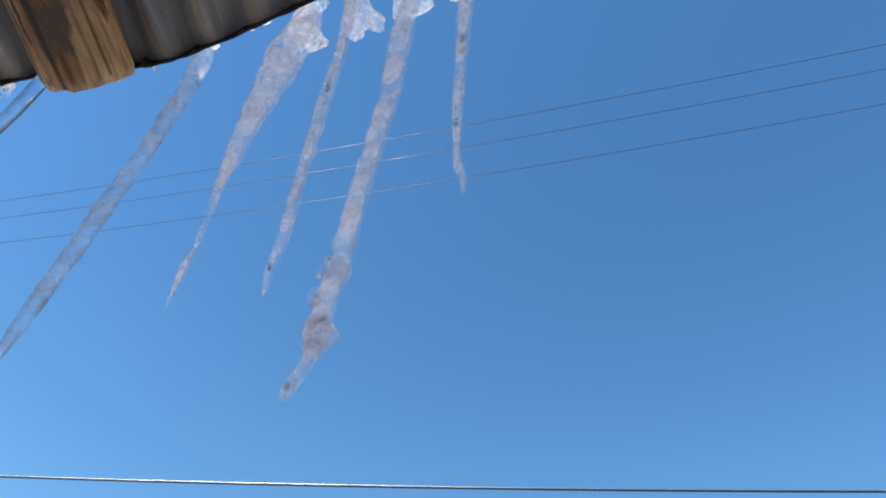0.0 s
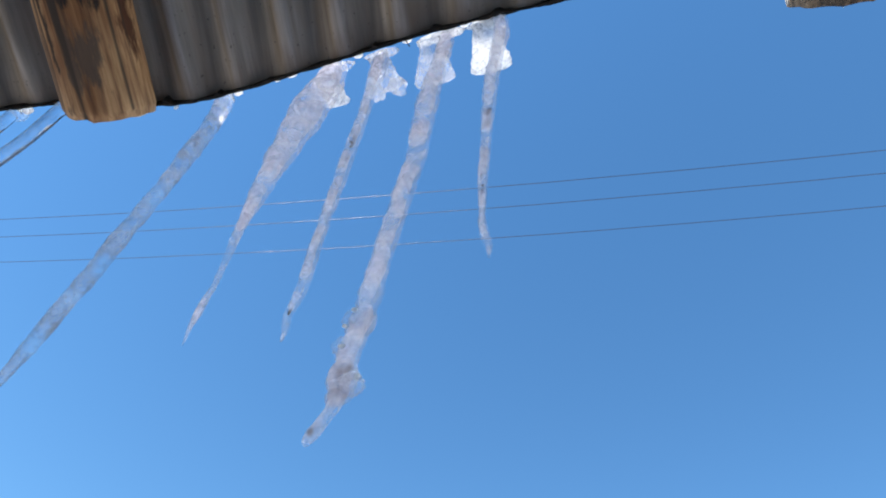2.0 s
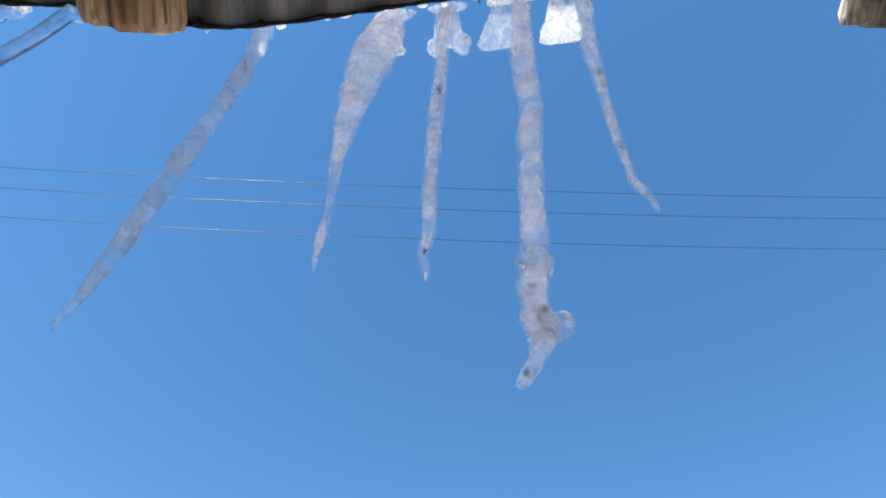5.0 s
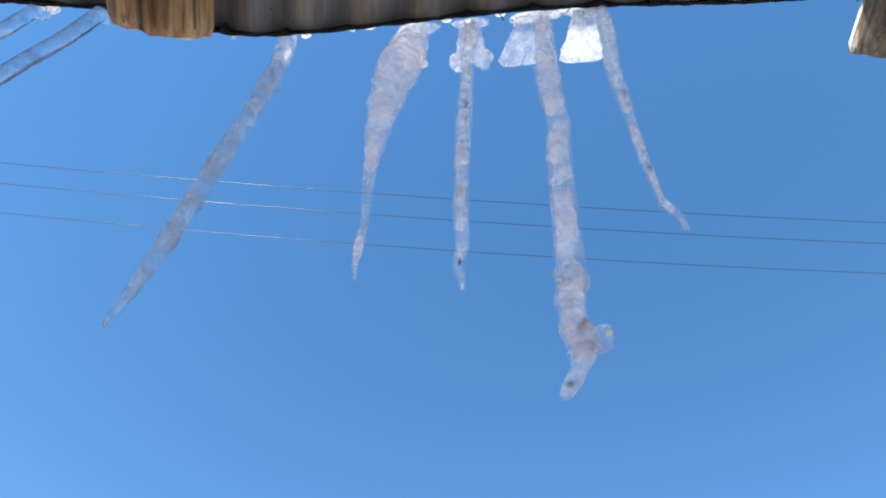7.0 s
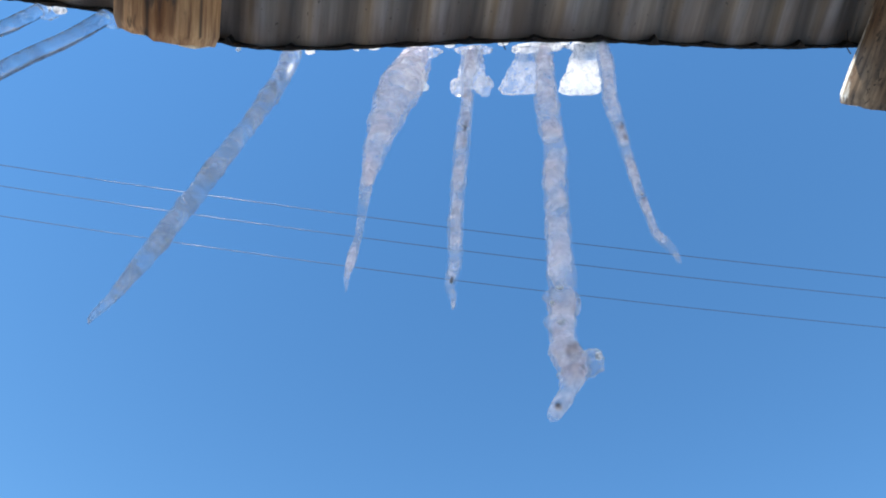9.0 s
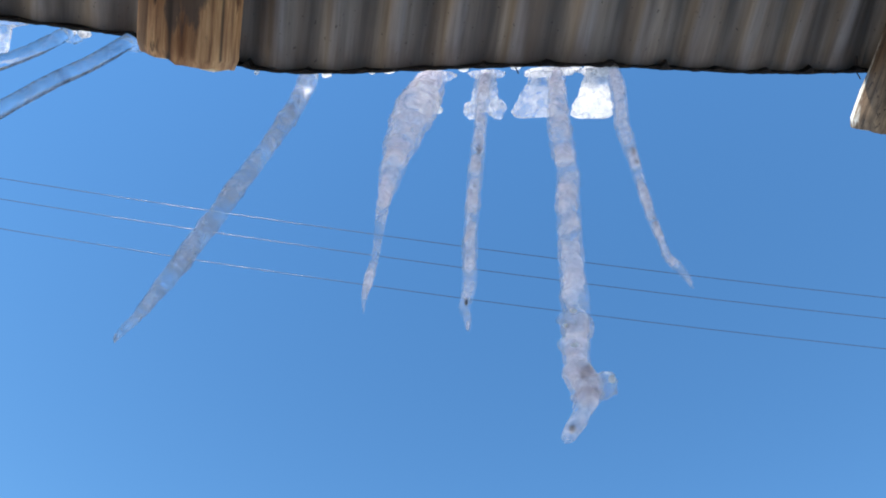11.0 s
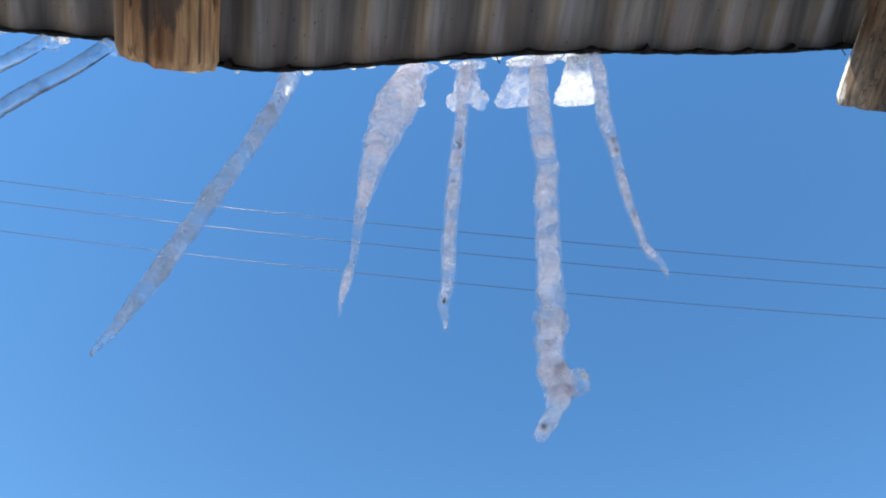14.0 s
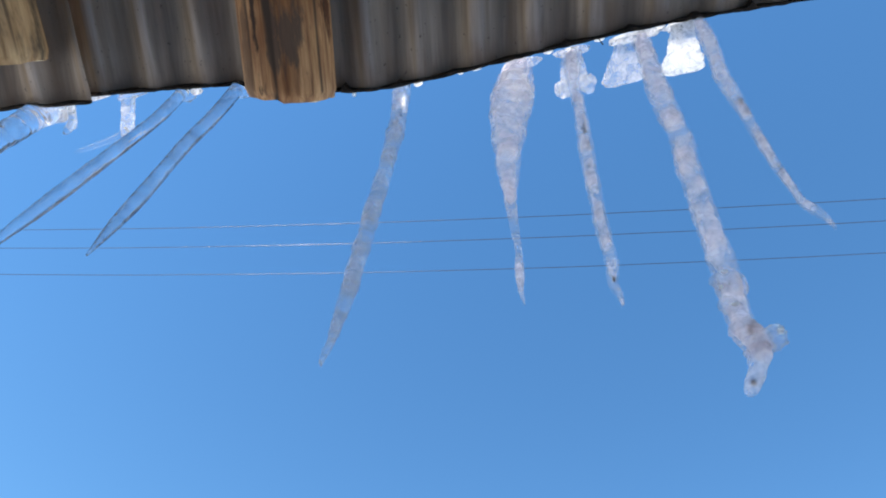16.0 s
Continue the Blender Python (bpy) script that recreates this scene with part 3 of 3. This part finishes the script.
icicle("thin straight icicle under a two-lobed clear tongue", [(-0.324, 0.2520, 2.3610, 0.0100), (-0.326, 0.258, 2.332, 0.0120), (-0.327, 0.262, 2.291, 0.0100), (-0.328, 0.267, 2.254, 0.0080), (-0.327, 0.270, 2.214, 0.0078), (-0.327, 0.275, 2.139, 0.0084), (-0.327, 0.280, 2.076, 0.0078), (-0.326, 0.283, 2.018, 0.0069), (-0.325, 0.285, 1.967, 0.0065), (-0.324, 0.287, 1.943, 0.0069), (-0.322, 0.288, 1.904, 0.0056), (-0.323, 0.288, 1.886, 0.0048), (-0.324, 0.288, 1.874, 0.0042), (-0.3215, 0.288, 1.863, 0.0034), (-0.3198, 0.288, 1.853, 0.0025), (-0.3195, 0.288, 1.845, 0.0009)], 3.0, FROSTED,
       lumps=[("ice_tongue", (-0.325, 0.246, 2.345), (0.050, -0.003, 0.014, 0.020, 0.0065), 2.6, GLAZE), ("ice_lobe", (-0.343, 0.290, 2.334), (0.012, 0.013, 0.009), 2.0, GLAZE), ("ice_lobe", (-0.312, 0.290, 2.334), (0.012, 0.013, 0.009), 2.0, GLAZE), ("ice_web", (-0.324, 0.2500, 2.3600), (0.024, 0.006, 0.0028), 2.2, GLAZE)], flat=0.75, core=CORE, share=0.62, grit=((2.05, 2.17, 10), (1.86, 1.885, 1)))
# its tiny white lumps are sun glints on the bulbs and knob, modelled as solids
icicle("longest thick icicle with a knobbly hooked tip", [(-0.231, 0.2520, 2.3650, 0.0100), (-0.233, 0.257, 2.338, 0.0118), (-0.234, 0.259, 2.286, 0.0114), (-0.237, 0.262, 2.217, 0.0135), (-0.237, 0.265, 2.151, 0.0126), (-0.236, 0.268, 2.095, 0.0117), (-0.235, 0.270, 2.060, 0.0113), (-0.238, 0.272, 2.025, 0.0107), (-0.241, 0.274, 1.956, 0.0104), (-0.243, 0.276, 1.880, 0.0101), (-0.244, 0.278, 1.837, 0.0101), (-0.247, 0.278, 1.808, 0.0088), (-0.246, 0.278, 1.795, 0.0096), (-0.2445, 0.276, 1.780, 0.0106), (-0.243, 0.276, 1.769, 0.0104), (-0.2440, 0.276, 1.763, 0.0066), (-0.2450, 0.276, 1.759, 0.0030)], 4.0, VEILED, beads=(1.862, 0.17),
       lumps=[("ice_tongue", (-0.252, 0.246, 2.349), (0.061, -0.012, 0.014, 0.029, 0.0065), 3.2, GLAZE), ("ice_knob", (-0.2345, 0.273, 1.7725), (0.0100, 0.0085, 0.0072), 2.0, VEILED), ("bead_or_glint", (-0.2290, 0.2690, 1.7740), (0.0022, 0.0020, 0.0020), 2.0, GLINT), ("ice_hook", (0, 0, 0), ((-0.2440, 0.2760, 1.7680, 0.0080, 0.0060), (-0.2450, 0.2765, 1.7590, 0.0088, 0.0046), (-0.2480, 0.2770, 1.7520, 0.0084, 0.0042), (-0.2515, 0.2770, 1.7450, 0.0080, 0.0044), (-0.2540, 0.2770, 1.7390, 0.0068, 0.0042), (-0.2560, 0.2770, 1.7340, 0.0046, 0.0032), (-0.2568, 0.2770, 1.7310, 0.0012, 0.0010)), 2.0, CORE), ("dirt_speck", (-0.2540, 0.2745, 1.7385), (0.0018, 0.0012, 0.0024), 2.0, GRIT), ("bead_or_glint", (-0.2480, 0.2690, 1.806), (0.0026, 0.0016, 0.0016), 2.0, GLINT), ("bead_or_glint", (-0.2465, 0.2680, 1.842), (0.0026, 0.0015, 0.0015), 2.0, GLINT), ("bead_or_glint", (-0.2520, 0.2700, 1.828), (0.0016, 0.0014, 0.0013), 2.0, GLINT), ("ice_bulge", (-0.2500, 0.2730, 1.838), (0.0074, 0.0048, 0.0085), 2.0, VEILED), ("ice_bulge", (-0.2510, 0.2735, 1.811), (0.0074, 0.0048, 0.0085), 2.0, VEILED), ("ice_web", (-0.243, 0.2510, 2.3630), (0.034, 0.007, 0.004), 2.2, ICE_WHITE)], flat=0.62, core=CORE, share=0.76, grit=((1.775, 1.80, 2),))
icicle("short icicle bent aside beneath a bright clear tongue", [(-0.157, 0.2540, 2.3670, 0.0088), (-0.157, 0.259, 2.330, 0.0104), (-0.159, 0.260, 2.300, 0.0098), (-0.162, 0.264, 2.253, 0.0086), (-0.166, 0.269, 2.207, 0.0088), (-0.166, 0.271, 2.162, 0.0079), (-0.166, 0.275, 2.107, 0.0060), (-0.166, 0.279, 2.060, 0.0054), (-0.166, 0.282, 2.015, 0.0047), (-0.164, 0.285, 1.969, 0.0035), (-0.163, 0.287, 1.946, 0.0036), (-0.159, 0.286, 1.929, 0.0041), (-0.155, 0.286, 1.913, 0.0030), (-0.154, 0.286, 1.898, 0.0012)], 5.0, FROSTED,
       lumps=[("ice_tongue", (-0.180, 0.246, 2.352), (0.066, -0.005, 0.014, 0.028, 0.007), 3.6, ICE_WHITE), ("ice_web", (-0.178, 0.2520, 2.3660), (0.024, 0.007, 0.004), 2.2, ICE_WHITE)], core=CORE, share=0.66, grit=((1.99, 2.14, 9),))
icicle("long smooth icicle beside a peeled log", [(-0.786, 0.1750, 2.3230, 0.0096), (-0.782, 0.178, 2.22, 0.0090), (-0.776, 0.175, 2.131, 0.0084), (-0.766, 0.173, 2.05, 0.0076), (-0.758, 0.172, 1.980, 0.0075), (-0.754, 0.171, 1.923, 0.0056), (-0.749, 0.170, 1.872, 0.001)], 6.0, ICE_CLEAR, rough=0.045, ripple=0.002,
       lumps=[("ice_root", (-0.784, 0.1820, 2.3220), (0.014, 0.010, 0.009), 2.2, ICE_CLEAR)])
icicle("long smooth clear icicle", [(-0.874, 0.1630, 2.3290, 0.0086), (-0.868, 0.166, 2.24, 0.0084), (-0.866, 0.164, 2.152, 0.0082), (-0.871, 0.161, 2.006, 0.0080), (-0.875, 0.160, 1.943, 0.0058), (-0.878, 0.160, 1.88, 0.001)], 7.0, ICE_CLEAR, rough=0.045, ripple=0.002,
       lumps=[("ice_root", (-0.868, 0.1680, 2.3220), (0.014, 0.010, 0.008), 2.2, ICE_CLEAR)])
icicle("short clear tongue of ice with a thin bent tail", [(-0.974, 0.190, 2.304, 0.0045), (-0.990, 0.197, 2.298, 0.0050), (-1.012, 0.199, 2.294, 0.0046), (-1.034, 0.200, 2.290, 0.0038), (-1.052, 0.200, 2.286, 0.0026), (-1.060, 0.200, 2.284, 0.0008)], 8.0, ICE_CLEAR,
       lumps=[("ice_tongue", (-0.947, 0.148, 2.306), (0.052, -0.030, 0.011, 0.011, 0.006), 2.2, GLAZE), ("ice_root", (-0.946, 0.1470, 2.3190), (0.024, 0.006, 0.004), 2.2, GLAZE)])
icicle("small drop-shaped tongue of clear ice", [(-1.047, 0.158, 2.302, 0.003), (-1.052, 0.164, 2.296, 0.0055), (-1.055, 0.167, 2.288, 0.0048), (-1.056, 0.168, 2.281, 0.0012)], 9.0, ICE_CLEAR,
       lumps=[("ice_tongue", (-1.034, 0.134, 2.304), (0.036, -0.021, 0.0045, 0.008, 0.0045), 2.2, GLAZE), ("ice_root", (-1.032, 0.1340, 2.3170), (0.018, 0.005, 0.004), 2.2, GLAZE)])
icicle("wide clear icicle fused to the sheet corner", [(-1.07, 0.13, 2.312, 0.028), (-1.068, 0.13, 2.26, 0.019), (-1.066, 0.13, 2.18, 0.016), (-1.064, 0.13, 2.08, 0.012), (-1.062, 0.13, 1.97, 0.007), (-1.06, 0.13, 1.90, 0.001)], 10.0, ICE_CLEAR, rough=0.1,
       lumps=[("ice_root", (-1.078, 0.1280, 2.3100), (0.034, 0.012, 0.014), 2.2, GLAZE)])


def bead_or_glint(x, out, drop, size, seed):
    p = soft_eave(x) + Vector((0, out, drop))
    ob = part("bead_or_glint", lump_mesh((0, 0, 0), size, seed, detail=2), ICE_WHITE)
    ob.location = p
    tagged(ob, "small bead of clear ice frozen to the roof edge", "ice", group="ice beads on the roof edge")


for row in ((-0.540, 0.006, 0.004, (0.007, 0.004, 0.0035), 1), (-0.455, 0.003, 0.002, (0.008, 0.003, 0.003), 2), (-0.478, 0.003, 0.002, (0.005, 0.003, 0.003), 3), (-0.628, 0.004, -0.008, (0.003, 0.003, 0.006), 4), (-0.85, 0.006, -0.004, (0.009, 0.006, 0.006), 5), (-0.355, 0.004, 0.0, (0.007, 0.004, 0.004), 6), (-0.205, 0.004, 0.002, (0.007, 0.004, 0.003), 7), (-0.285, 0.004, 0.002, (0.007, 0.004, 0.004), 8), (-1.0, 0.004, -0.003, (0.03, 0.005, 0.005), 9)):
    bead_or_glint(*row)

for x in (-0.289, 0.195):
    p = soft_eave(x)
    ob = part("stalk", tube_mesh([(0, -0.02, 0.004), (0.003, 0.003, -0.002), (0.007, 0.010, -0.008)], 0.0008, 6), TWIG)
    ob.location = p
    tagged(ob, "thin dry stalk caught under the roof edge", "stalk", group="stalks caught under the roof")

# ---- overhead lines across the street ----
def overhead_line(name, turn, dist, z, radius, material, label, slope=0.0, sag=0.0, half=22.0, wobble=0.0):
    """A sagging wire, level direction turn, that passes the eave at dist metres and height z."""
    along, across = Vector((math.cos(turn), math.sin(turn), 0)), Vector((-math.sin(turn), math.cos(turn), 0))
    pts = []
    n = 220
    for i in range(n + 1):
        s = 2 * i / n - 1
        s = math.copysign(abs(s) ** 1.6, s) * half
        q = along * s + across * dist
        shake = noise.noise((s * 0.9, dist, z)) + 0.4 * noise.noise((s * 3.1, z, dist))
        pts.append((q.x, q.y, z + slope * s + sag * s * s + wobble * shake))
    ob = part(name, tube_mesh(pts, radius, 8), material)
    return tagged(ob, label, "power line", group="overhead lines")


for dist in (2.727, 2.923, 3.219):
    overhead_line("power_line", 0.1717, dist, 6.026, 0.0027, ALU, "thin bare aluminium power line overhead", slope=0.0190, sag=0.00712, wobble=0.004)
overhead_line("power_cable", 0.2851, 3.394, 3.288, 0.0050, SHEATH, "thick black sheathed cable strung across the street", sag=0.00356)
overhead_line("carrier_wire", 0.2851, 3.394, 3.2955, 0.0025, BRIGHT, "bare bright carrier wire running along a black cable", sag=0.00356)
overhead_line("telephone_wire", 0.3974, 4.02, 3.29, 0.0024, ALU, "slack wavy thin wire below a cable", wobble=0.012, sag=0.0012)
